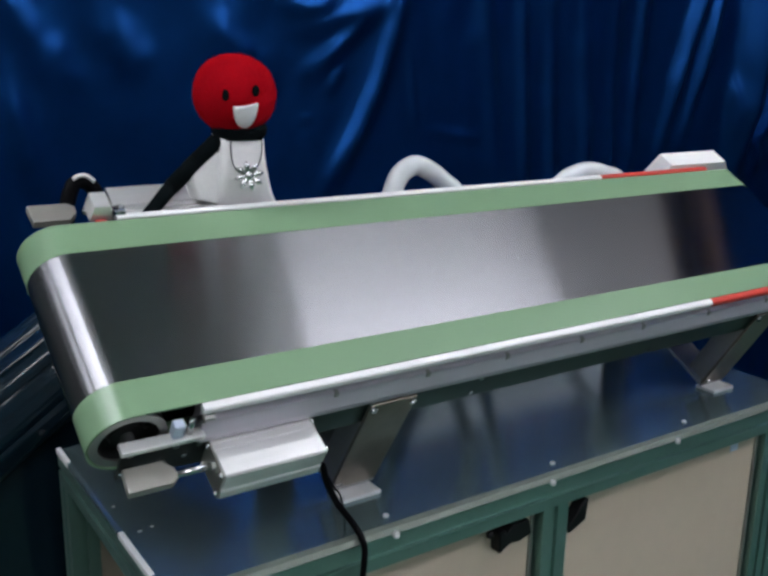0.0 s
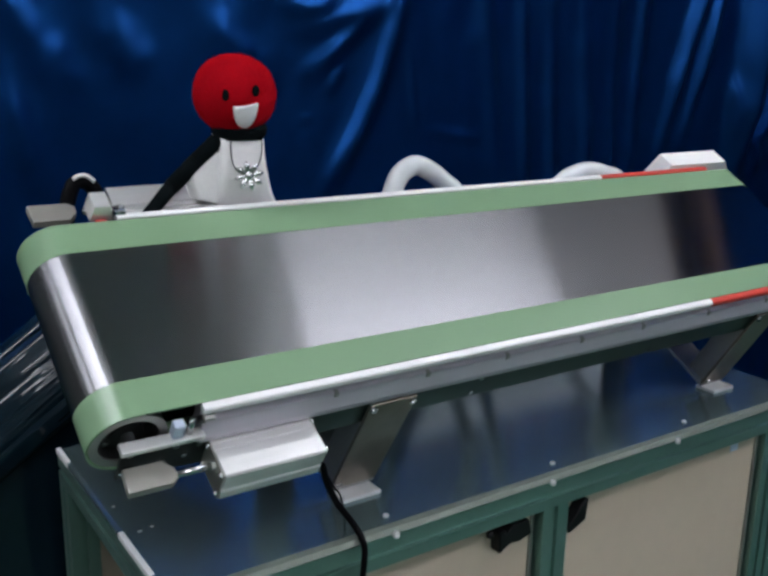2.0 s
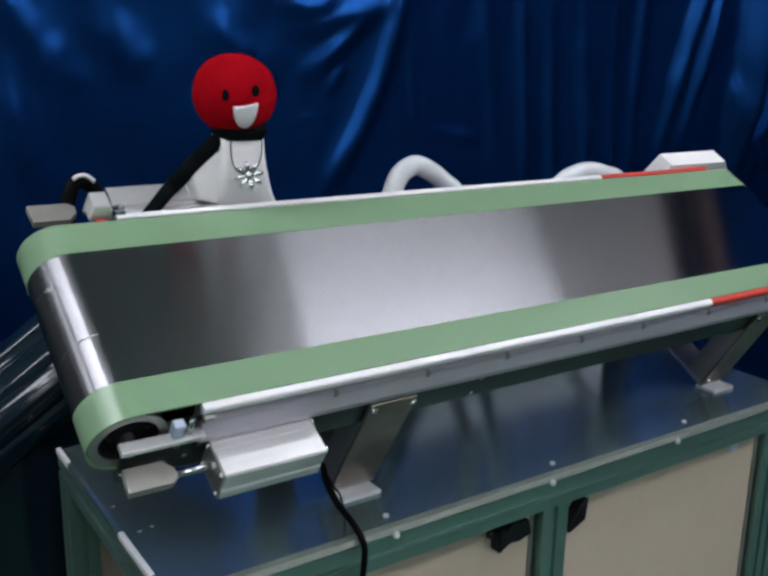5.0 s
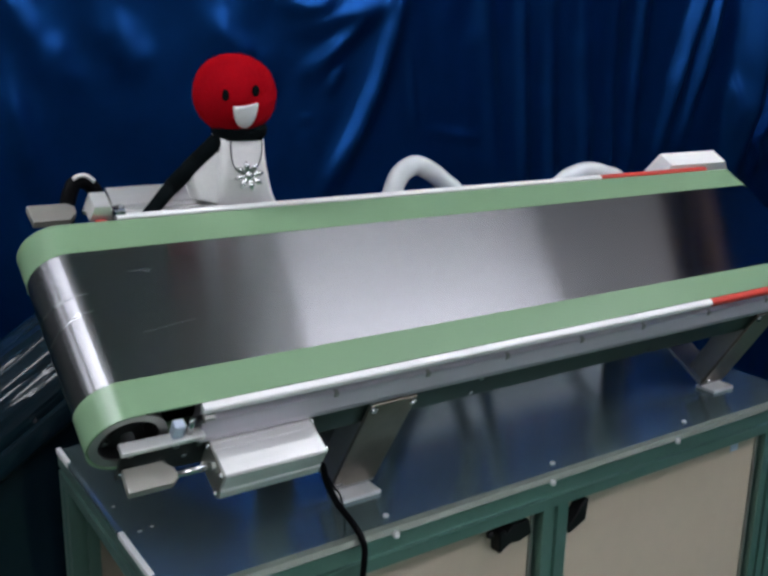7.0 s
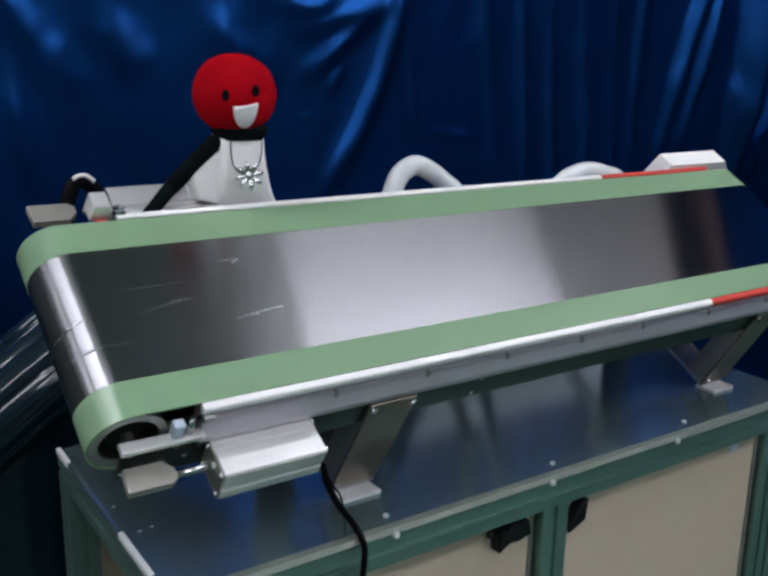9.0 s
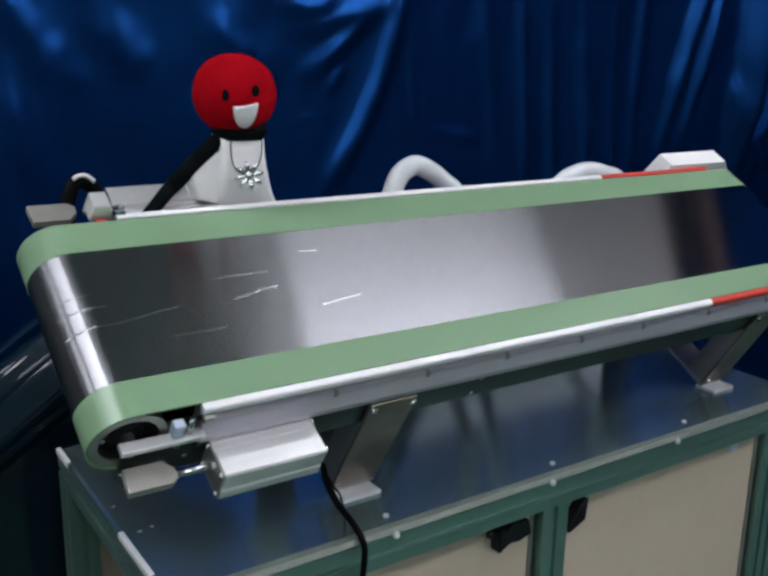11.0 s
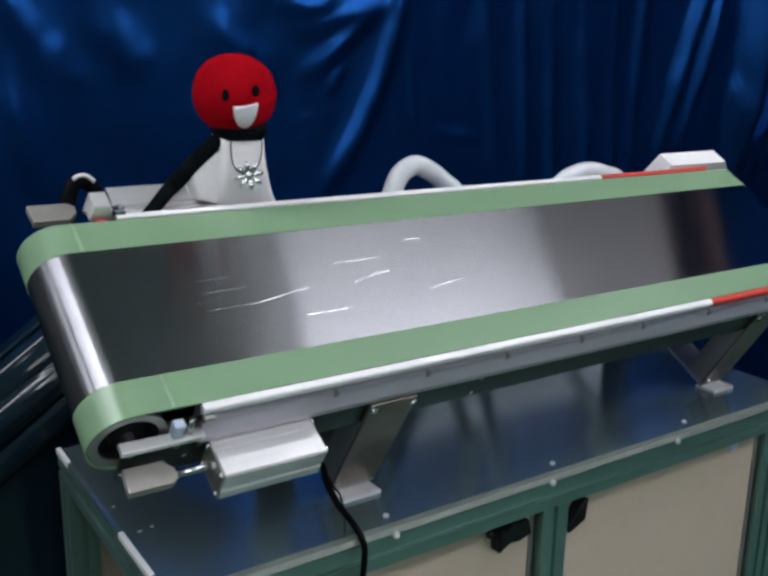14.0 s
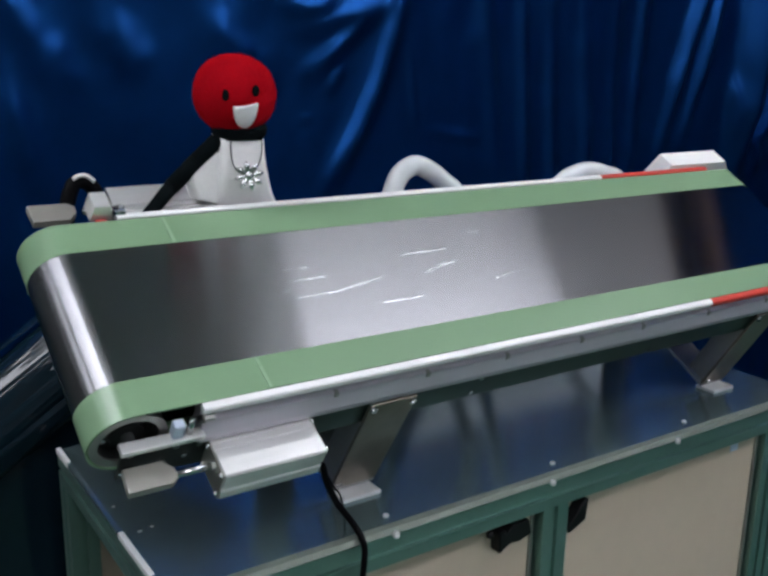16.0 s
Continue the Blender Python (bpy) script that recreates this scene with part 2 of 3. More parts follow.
# ---- curtains ----
# folds in the tarpaulin: the line of each over (x, height above the bench), its width and depth
FOLDS = (
    (((0.330, 0.80), (0.380, 0.661), (0.418, 0.603), (0.448, 0.532), (0.472, 0.487)), 0.026, 0.007),
    (((0.361, 0.532), (0.381, 0.461), (0.401, 0.379), (0.418, 0.303)), 0.022, 0.007),
    (((0.454, 0.612), (0.476, 0.551), (0.505, 0.496)), 0.024, 0.005),
    (((0.553, 0.669), (0.577, 0.607), (0.609, 0.561), (0.647, 0.524)), 0.040, 0.008),
    (((0.788, 0.661), (0.803, 0.613), (0.841, 0.579), (0.875, 0.575)), 0.026, 0.007),
    (((1.300, 1.00), (1.238, 0.701), (1.213, 0.613), (1.181, 0.513), (1.128, 0.402), (1.069, 0.314), (1.017, 0.244)), 0.024, 0.015),
    (((1.211, 0.694), (1.138, 0.649), (1.080, 0.599), (1.030, 0.556), (0.987, 0.529)), 0.020, 0.010),
    (((1.184, 0.698), (1.118, 0.669), (1.042, 0.640), (0.957, 0.625)), 0.018, 0.008),
    (((0.922, 0.686), (0.993, 0.674), (1.093, 0.689)), 0.025, 0.010),
    (((1.094, 0.557), (1.068, 0.524), (1.049, 0.492)), 0.014, 0.006),
    (((2.400, 1.00), (2.312, 0.72), (2.262, 0.54), (2.209, 0.311)), 0.023, 0.017),
    (((2.455, 1.00), (2.392, 0.740), (2.345, 0.540), (2.290, 0.322)), 0.019, 0.013),
    (((2.595, 1.10), (2.535, 0.15)), 0.055, 0.062),
    (((2.860, 0.80), (2.690, 0.28)), 0.045, 0.030),
    (((2.477, 0.541), (2.491, 0.437), (2.493, 0.314)), 0.018, 0.011),
    (((2.710, 0.386), (2.644, 0.324), (2.693, 0.210)), 0.030, 0.015),
)
CREASES = (
    (((1.333, 0.405), (1.410, 0.388), (1.514, 0.369)), 0.012, 0.005), (((1.082, 0.336), (1.191, 0.319)), 0.008, 0.003),
    (((0.974, 0.439), (1.011, 0.435)), 0.006, 0.003), (((1.269, 0.592), (1.280, 0.502), (1.297, 0.397)), 0.009, 0.004),
)
# upright pleats: x at the top and at the bench, width, depth
PLEATS = ((1.50, 1.57, 0.025, 0.013), (1.635, 1.66, 0.018, 0.011), (1.735, 1.77, 0.022, 0.013), (1.85, 1.90, 0.022, 0.015), (1.98, 1.99, 0.022, 0.018), (2.10, 2.07, 0.024, 0.019))


def fold_depth(x, z, way, width, depth):
    """How far a fold along a bent line stands out at (x, z); it dies away past its ends."""
    near, along = np.full(x.shape, 9.0), np.zeros(x.shape)
    for k, ((xa, za), (xb, zb)) in enumerate(zip(way, way[1:])):
        dx, dz = xb - xa, zb - za
        t = ((x - xa) * dx + (z - za) * dz) / (dx * dx + dz * dz)
        tc = np.clip(t, 0, 1)
        d = np.hypot(x - xa - tc * dx, z - za - tc * dz)
        along = np.where(d < near, (k + tc) / (len(way) - 1), along)
        near = np.minimum(near, d)
    fade = 0.15 + 0.85 * np.clip(np.minimum(along, 1 - along) / 0.3, 0, 1)
    return depth * fade * np.exp(-(near / width) ** 2)


def drape(x, z, seed):
    d = 0.020 * math.sin(x * 9 + 1.5 * noise.noise((x * 1.3, z * 0.7, seed))) * noise.noise((x * 1.1, z * 0.5, seed + 4))
    return d + 0.030 * noise.noise((x * 2.4, z * 0.8, seed + 9)) + 0.007 * noise.noise((x * 7, z * 2.6, seed + 2)) + 0.003 * noise.noise((x * 17, z * 9, seed + 3))


def curtain(name, length, z0, z1, m, seed, folds, pleats, nx, nz, start):
    xs, zs = np.meshgrid(start + length * np.arange(nx + 1) / nx, z0 + (z1 - z0) * np.arange(nz + 1) / nz, indexing="ij")
    depth = np.array([[drape(x, z - TZ, seed) for x, z in zip(u, v)] for u, v in zip(xs, zs)])
    for f in folds:
        depth += 1.35 * fold_depth(xs, zs - TZ, *f)
    for top, low, width, deep in pleats:
        way = low + (top - low) * (zs - TZ - 0.25) / 0.5
        depth += 0.9 * deep * np.exp(-((xs - way) / width) ** 2) * np.clip(0.4 + 0.6 * np.sin(zs * 2.2 + top * 5) ** 2, 0, 1)
    b = bmesh.new()
    grid = [[b.verts.new((xs[i, j], -depth[i, j], zs[i, j])) for j in range(nz + 1)] for i in range(nx + 1)]
    for i in range(nx):
        for j in range(nz):
            b.faces.new((grid[i][j], grid[i + 1][j], grid[i + 1][j + 1], grid[i][j + 1]))
    me = bpy.data.meshes.new(name)
    b.to_mesh(me)
    b.free()
    me.materials.append(M["tarp"])
    me.shade_smooth()
    ob = new(name, me)
    ob.matrix_basis = m
    mod = ob.modifiers.new("thickness", "SOLIDIFY")
    mod.thickness, mod.offset = 0.0015, 1
    return tagged(ob, "creased dark blue plastic tarpaulin curtain hanging in folds", "curtain", "tarpaulin curtains")


curtain("tarpaulin_curtain", 3.3, 0.01, 2.36, pose(0, 1.80, 0), 1.0, FOLDS + CREASES, PLEATS, 420, 220, -0.25)
curtain("tarpaulin_curtain", 4.6, 0.01, 2.36, pose(3.12, 1.72, 0, 0, 0, -90), 7.0, (), (), 130, 60, 0.0)


def curtain_rail(a, b):
    e = empty("curtain_rail", Matrix.Translation(a))
    d = Vector(b) - Vector(a)
    u = d.normalized()
    s = Vector((-u.y, u.x, 0)) * 0.009
    bar = bmesh.new()
    ends = [[bar.verts.new(p + s * a + Vector((0, 0, 0.022 * c))) for a, c in ((-1, -1), (1, -1), (1, 1), (-1, 1))] for p in (Vector((0, 0, 0)), d)]
    bar.faces.new(ends[0])
    bar.faces.new(ends[1][::-1])
    for k in range(4):
        bar.faces.new((ends[0][k], ends[1][k], ends[1][(k + 1) % 4], ends[0][(k + 1) % 4]))
    part("bar", bar, "wood", e, "brown wooden board")
    for k in range(5):
        p = d * (k + 0.5) / 5
        part("hook", rod(p + Vector((0, 0, -0.04)), p + Vector((0, 0, 0.30)), 0.006), "steel", e)
    return tagged(e, "brown curtain rail hung from the ceiling", "curtain rail")


curtain_rail((-0.35, 1.80, 2.37), (3.0, 1.80, 2.37))
curtain_rail((3.12, 1.70, 2.37), (3.12, -2.8, 2.37))


# ---- bench ----
BX0, BX1, BY0, BY1 = 0.296, 1.501, 0.842, 1.302


def screw(p, parent, r=0.004, up=(0, 0, 1), mat="steel", name="screw"):
    u = Vector(up).normalized()
    b = rod(Vector(p), Vector(p) + u * r * 0.6, r, 10)
    rod(Vector(p) + u * r * 0.6, Vector(p) + u * r * 0.9, r * 0.55, 6, b)
    return part(name, b, mat, parent)


def profile_bar(a0, a1, axis, c, w, h):
    """A slotted extrusion: a square bar with a groove down the middle of each side."""
    g, d = 0.004, 0.006
    W, H = w / 2, h / 2
    pts = [(-W, -H), (-g, -H), (-g, -H + d), (g, -H + d), (g, -H), (W, -H), (W, -g), (W - d, -g), (W - d, g), (W, g), (W, H), (g, H), (g, H - d), (-g, H - d), (-g, H), (-W, H), (-W, g), (-W + d, g), (-W + d, -g), (-W, -g)]
    return prism([(c[0] + u, c[1] + v) for u, v in pts], a0, a1, axis)


def bench():
    e = empty("workbench", pose(0, 0, 0))
    t = TZ
    part("tabletop", box(BX0 + 0.004, BX1 - 0.004, BY0 + 0.011, BY1 - 0.004, t - 0.006, t, 0.001), "bench", e, "glossy blue-grey sheet metal top")
    part("edge_strip", prism([(BY0 - 0.002, t - 0.007), (BY0 + 0.011, t - 0.007), (BY0 + 0.011, t + 0.0012), (BY0 + 0.002, t - 0.0005)], BX0, BX1), "edge", e, "dull greenish metal edge strip")
    part("edge_strip", prism([(BX0 - 0.001, t - 0.007), (BX0 + 0.004, t - 0.007), (BX0 + 0.004, t + 0.0005), (BX0, t - 0.001)], BY0 + 0.012, BY1, "y"), "bench", e)
    # Whitish strips over two lengths of the left edge.
    for y0, y1 in ((1.243, 1.300), (0.90, 1.012)):
        part("pale_strip", box(BX0 - 0.002, BX0 + 0.005, y0, y1, t - 0.008, t + 0.0014, 0.001), "white", e, "whitish strip along part of the bench edge")
    for y in (BY0 + 0.022, BY1 - 0.022):
        part("long_rail", profile_bar(BX0 + 0.04, BX1 - 0.04, "x", (y, t - 0.031), 0.042, 0.042), "profile", e, "slotted aluminium rail")
    for x in (BX0 + 0.021, BX1 - 0.021):
        part("cross_rail", profile_bar(BY0 + 0.001, BY1 - 0.001, "y", (x, t - 0.031), 0.042, 0.042), "profile", e, "slotted aluminium rail")
    for x, y, w in ((BX0 + 0.021, BY1 - 0.024, 0.042), (BX0 + 0.021, BY0 + 0.034, 0.042), (0.888, BY0 + 0.030, 0.050), (1.428, BY0 + 0.034, 0.044), (BX1 - 0.023, BY0 + 0.034, 0.042), (BX1 - 0.023, BY1 - 0.024, 0.042)):
        part("post", profile_bar(0.03, t - 0.05, "z", (x, y), w, 0.044), "profile", e, "slotted aluminium post")
        part("foot", rod((x, y, 0), (x, y, 0.03), 0.02), "black", e)
    for y in (BY0 + 0.034, BY1 - 0.024):
        part("lower_rail", profile_bar(BX0 + 0.045, BX1 - 0.05, "x", (y, 0.12), 0.042, 0.042), "profile", e)
    for a, b in ((BX0 + 0.046, 0.855), (0.918, 1.397)):
        d = part("door", box(a, b, BY0 + 0.026, BY0 + 0.034, 0.15, t - 0.052, 0.002), "cream", e, "cream painted door panel")
        for x in (a, b):
            part("edging", box(x - 0.003 if x == b else x - 0.004, x + 0.004 if x == b else x + 0.003, BY0 + 0.022, BY0 + 0.036, 0.15, t - 0.052, 0.001), "alu_dull", d, "narrow metal edging")
    # latches at the middle post
    k = part("latch", prism([(0.776, t - 0.068), (0.786, t - 0.063), (0.790, t - 0.071), (0.800, t - 0.060), (0.832, t - 0.060), (0.838, t - 0.084), (0.814, t - 0.090), (0.798, t - 0.088), (0.778, t - 0.099)], BY0 + 0.004, BY0 + 0.025, "y", 0.002), "black", e, "black plastic door latch")
    part("knob", ball((0.765, BY0 + 0.012, t - 0.068), 0.006, 0.006, 0.006, None, 10, 8), "black", k, "", True)
    part("latch", prism([(0.945, t - 0.060), (0.952, t - 0.060), (0.948, t - 0.094), (0.915, t - 0.108), (0.914, t - 0.098)], BY0 + 0.004, BY0 + 0.025, "y", 0.0015), "black", e, "black plastic door latch")
    part("sticker", box(1.325, 1.345, BY0 + 0.0245, BY0 + 0.026, t - 0.083, t - 0.067, 0), "bluewhite", e, "small pale sticker")
    part("lower_shelf", box(BX0 + 0.045, BX1 - 0.05, BY0 + 0.06, BY1 - 0.05, 0.141, 0.15, 0.001), "alu_dull", e)
    part("back_panel", box(BX0 + 0.046, BX1 - 0.05, BY1 - 0.03, BY1 - 0.022, 0.15, t - 0.052, 0.001), "cream", e)
    for x in (0.594, 0.866, 1.139, 1.41):
        screw((x, BY0 - 0.0015, t - 0.009), e, 0.005, (0, -1, 0.3), "galvanised")
    for x in (0.60, 0.896, 1.194):
        screw((x, BY0 + 0.030, t), e, 0.004, (0, 0, 1), "galvanised")
    for x, y in ((0.311, 1.081), (0.319, 1.002), (0.336, 1.006)):
        part("chip", ball((x, y, t), 0.003, 0.002, 0.0006, None, 8, 6), "plate", e)
    return tagged(e, "aluminium profile workbench with blue-grey metal top and cream doors", "workbench")


bench()

# ---- conveyor: x along it, y across it up the slope, z out of the belt ----
CONV = pose(0, 0.872, TZ + 0.167, 32)
BACK = CONV.inverted()
XL, XR, R, NT = 0.268, 1.518, 0.0445, 0.0662
NC = NT - R                     # height of the pulley axes
W = 0.290                       # belt width
SPEED = 0.0557                  # metres a second
conveyor = empty("belt_conveyor", CONV)


def band(y0, y1, out, thick):
    """An endless loop round both pulleys."""
    ways = []
    for r in (out, out - thick):
        way = [(XL + (XR - XL) * k / 24, NC + r) for k in range(25)]
        way += [(XR + r * math.sin(a), NC + r * math.cos(a)) for a in (math.pi * k / 24 for k in range(1, 24))]
        way += [(XR - (XR - XL) * k / 24, NC - r) for k in range(25)]
        way += [(XL - r * math.sin(a), NC - r * math.cos(a)) for a in (math.pi * k / 24 for k in range(1, 24))]
        ways.append(way)
    b = bmesh.new()
    vs = [[b.verts.new((x, y, z)) for x, z in way] for way in ways for y in (y0, y1)]
    n = len(ways[0])
    for i in range(n):
        j = (i + 1) % n
        for p, q in ((0, 1), (1, 3), (3, 2), (2, 0)):
            b.faces.new((vs[p][i], vs[p][j], vs[q][j], vs[q][i]))
    return b


def smooth_by_angle(ob, deg=35):
    me = ob.data
    b = bmesh.new()
    b.from_mesh(me)
    for e in b.edges:
        if len(e.link_faces) == 2 and e.calc_face_angle(0) > radians(deg):
            e.smooth = False
    for f in b.faces:
        f.smooth = True
    b.to_mesh(me)
    b.free()
    return ob


smooth_by_angle(part("belt", band(0.044, 0.244, R, 0.001), "steel_belt", conveyor, "brushed stainless steel belt"))
for y0, y1 in ((0.0, 0.0462), (0.2412, W)):
    smooth_by_angle(part("belt_edge", band(y0, y1, R + 0.0007, 0.0022), "green", conveyor, "matt green belt border"))


def lathe(profile, sides=40, ring=False):
    """A body turned round the y axis from (radius, y) pairs."""
    b = bmesh.new()
    rings = []
    for r, y in profile:
        rings.append([b.verts.new((r * math.cos(6.28319 * k / sides), y, r * math.sin(6.28319 * k / sides))) for k in range(sides)])
    for p, q in zip(rings, rings[1:] + (rings[:1] if ring else [])):
        for k in range(sides):
            b.faces.new((p[k], p[(k + 1) % sides], q[(k + 1) % sides], q[k]))
    if not ring:
        b.faces.new(rings[0])
        b.faces.new(rings[-1][::-1])
    return b


PULLEYS = []
for x in (XL, XR):
    p = smooth_by_angle(part("pulley", lathe([(0.010, -0.128), (0.032, -0.128), (0.032, -0.140), (R - 0.0038, -0.140), (R - 0.0038, 0.140), (0.032, 0.140), (0.032, 0.128), (0.010, 0.128)]), "dark_steel", conveyor, "dark drum pulley"))
    for s in (-1, 1):
        smooth_by_angle(part("rim", lathe([(0.0325, s * 0.1405), (0.0325, s * 0.1435), (R - 0.0028, s * 0.1435), (R - 0.0028, s * 0.1405)], 40, True), "alu_dull", p, "bright metal rim"))
        smooth_by_angle(part("hub", lathe([(0.008, s * 0.128), (0.020, s * 0.128), (0.018, s * 0.136), (0.008, s * 0.136)], 24), "dark_steel", p))
        for k in range(4):
            a = 1.5708 * k
            part("hub_bolt", rod((0.025 * math.cos(a), s * 0.127, 0.025 * math.sin(a)), (0.025 * math.cos(a), s * 0.131, 0.025 * math.sin(a)), 0.004, 6), "steel", p)
    part("shaft", rod((0, -0.152, 0), (0, 0.152, 0), 0.007), "dark_steel", p, "", True)
    p.matrix_basis = pose(x, W / 2, NC)
    PULLEYS.append(p)


def mirrored(pts, far):
    return [(W - y, z) for y, z in pts] if far else pts


for far in (False, True):
    beam = part("side_beam", prism(mirrored([(0.002, 0.0590), (0.002, 0.0425), (-0.0065, 0.0400), (-0.0125, 0.018), (-0.0115, 0.009), (-0.008, 0.006), (0.014, 0.006), (0.014, 0.0578), (0.005, 0.0578), (0.005, 0.0590)], far), 0.342, 1.495, "x"), "beam", conveyor, "grey aluminium side beam")
    part("side_plate", prism(mirrored([(-0.004, 0.0055), (-0.004, -0.040), (-0.001, -0.042), (0.0, -0.040), (-0.001, 0.0055)], far), 0.330, 1.49, "x"), "side", conveyor, "aluminium side plate with shade and floor green in its colour")
    for name, mat, a, b in (("guide_strip", "white", 0.338, 1.185 if far else 1.172), ("guide_strip", "red", 1.185 if far else 1.172, 1.47 if far else 1.50)):
        part(name, prism(mirrored([(-0.0115, 0.0600), (-0.0015, 0.0595), (-0.0015, 0.0676), (-0.0028, 0.0686), (-0.0098, 0.0682), (-0.0115, 0.0664)], far), a, b, "x"), mat, conveyor, mat + " plastic guide strip")
    out = Vector((0, 1 if far else -1, 0))
    y = W if far else 0.0
    for x in (0.5087, 0.6414, 0.772, 0.9104, 1.038, 1.19, 1.34):
        part("beam_clip", box(x - 0.003, x + 0.003, y - 0.0088, y + 0.0088, 0.034, 0.0415, 0.001), "alu_dull", beam)
    for x in (0.455, 0.748, 1.106, 1.336, 1.376):
        screw((x, y - 0.004 if not far else y + 0.004, -0.001), conveyor, 0.004, out, "steel", "bolt")
    for x in (0.742, 1.102, 1.40):
        screw((x, y - 0.004 if not far else y + 0.004, -0.030), conveyor, 0.0035, out, "steel", "bolt")
for x in (0.42, 0.70, 0.98, 1.26, 1.44):
    part("cross_bar", rod((x, 0.012, 0.018), (x, W - 0.012, 0.018), 0.009), "alu_dull", conveyor, "", True)


def support(x0, x1):
    """A bracket: front arm, flange, sloping web, rear arm, rear leg and feet."""
    s = part("support_bracket", box(x0, x1, -0.013, -0.008, -0.176, 0.004, 0.001), "stained", conveyor, "brown-stained bare metal support arm")
    part("flange", box(x0, x0 + 0.003, -0.008, 0.028, -0.170, -0.037, 0.0008), "alu_dull", s)
    part("web", box(x0, x1, -0.013, 0.262, -0.182, -0.1765, 0.001), "alu_dull", s)
    part("rear_arm", box(x0, x1, W + 0.007, W + 0.012, -0.176, 0.004, 0.001), "alu", s)
    part("web_end", box(x0, x1, 0.262, W + 0.012, -0.182, -0.1765, 0.001), "alu_dull", s)
    b = box(x0 + 0.002, x1 - 0.006, 0.928, 0.968, TZ, TZ + 0.006, 0.001)
    b.transform(BACK)
    part("front_foot", b, "galvanised", s, "bright metal foot plate")
    b = box(x0, x1, 1.186, 1.192, TZ, TZ + 0.158, 0.001)
    b.transform(BACK)
    part("rear_leg", b, "alu_dull", s)
    b = box(x0, x1, 1.192, 1.235, TZ, TZ + 0.006, 0.001)
    b.transform(BACK)
    part("rear_foot", b, "alu", s)
    for x in (x0 + 0.006, x1 - 0.006):
        screw((x, -0.013, -0.003), s, 0.005, (0, -1, 0), "steel", "bolt")
    screw((x0 + 0.008, -0.013, -0.166), s, 0.005, (0, -1, 0), "steel", "bolt")


support(0.566, 0.636)
support(1.345, 1.409)


# belt tensioner and drive on the near side
def drive(far):
    f = (lambda y: W - y) if far else (lambda y: y)
    lift = 0.052 if far else 0.0

    def bx(x0, x1, ya, yb, z0, z1, bevel=0.001):
        a, b = sorted((f(ya), f(yb)))
        return box(x0, x1, a, b, z0, z1, bevel)

    pr = [(0.0, 0.005), (-0.006, 0.005), (-0.006, 0.0025), (-0.0085, 0.0025), (-0.0085, 0.005), (-0.016, 0.005), (-0.016, 0.0035), (-0.0175, 0.0035), (-0.0175, 0.005), (-0.030, 0.0062), (-0.050, 0.0062),
          (-0.0525, 0.004), (-0.0525, -0.014), (-0.0505, -0.016), (-0.0505, -0.022), (-0.0525, -0.024), (-0.0525, -0.036), (-0.050, -0.039), (0.0, -0.039)]
    dx = -0.012 if far else 0.0
    h = part("drive_housing", prism([(f(y - (0.022 if far else 0.006)), z + lift) for y, z in pr], 0.357 + dx, (0.552 if far else 0.481), "x"), "alu", conveyor, "finned aluminium drive housing")
    for x in (0.355 + dx, 0.481 + (0.066 if far else 0)):
        part("end_cap", bx(x, x + 0.002, -0.056, -0.006, -0.038 + lift, 0.004 + lift), "plate", h)
    for y, z in ((-0.052, -0.032), (-0.012, 0.0), (-0.052, 0.0), (-0.012, -0.032)):
        screw((0.483 + (0.066 if far else 0), f(y), z + lift), h, 0.0035, (1, 0, 0))
        screw((0.355 + dx, f(y), z + lift), h, 0.0035, (-1, 0, 0))
    t = part("tensioner_bar", bx(0.254, 0.345, -0.017, -0.003, 0.022, 0.029), "alu", conveyor, "aluminium tensioner bar")
    part("tensioner_plate", bx(0.258, 0.356, -0.007, -0.003, -0.034, 0.0215), "dark_steel", t, "dark plate with bolts")
    for x, z in ((0.268, 0.010), (0.284, 0.014), (0.318, 0.008), (0.306, -0.014), (0.330, -0.012), (0.345, 0.004), (0.262, -0.020)):
        screw((x, f(-0.007), z), t, 0.0035, (0, 1 if far else -1, 0))
    zz = 0.060 if far else 0.0
    ex = -0.014 if far else 0.0
    p = part("end_plate", prism([(x + ex, f(y)) for x, y in ((0.258, -0.016), (0.300, -0.016), (0.311, -0.028), (0.311, -0.040), (0.303, -0.046), (0.256, -0.046))], zz - 0.010, zz, "z", 0.001), "plate", t, "beige-grey zinc end plate")
    part("standoff", bx(0.262, 0.274, -0.022, -0.007, zz - 0.022, zz - 0.0105), "steel", p)
    part("tension_rod", rod((0.306, f(-0.034), zz - 0.005), (0.357, f(-0.034), zz - 0.005), 0.0042), "steel", t, "bright steel rod", True)
    part("nut", rod((0.350, f(-0.034), zz - 0.005), (0.355, f(-0.034), zz - 0.005), 0.006, 6), "alu_dull", t)


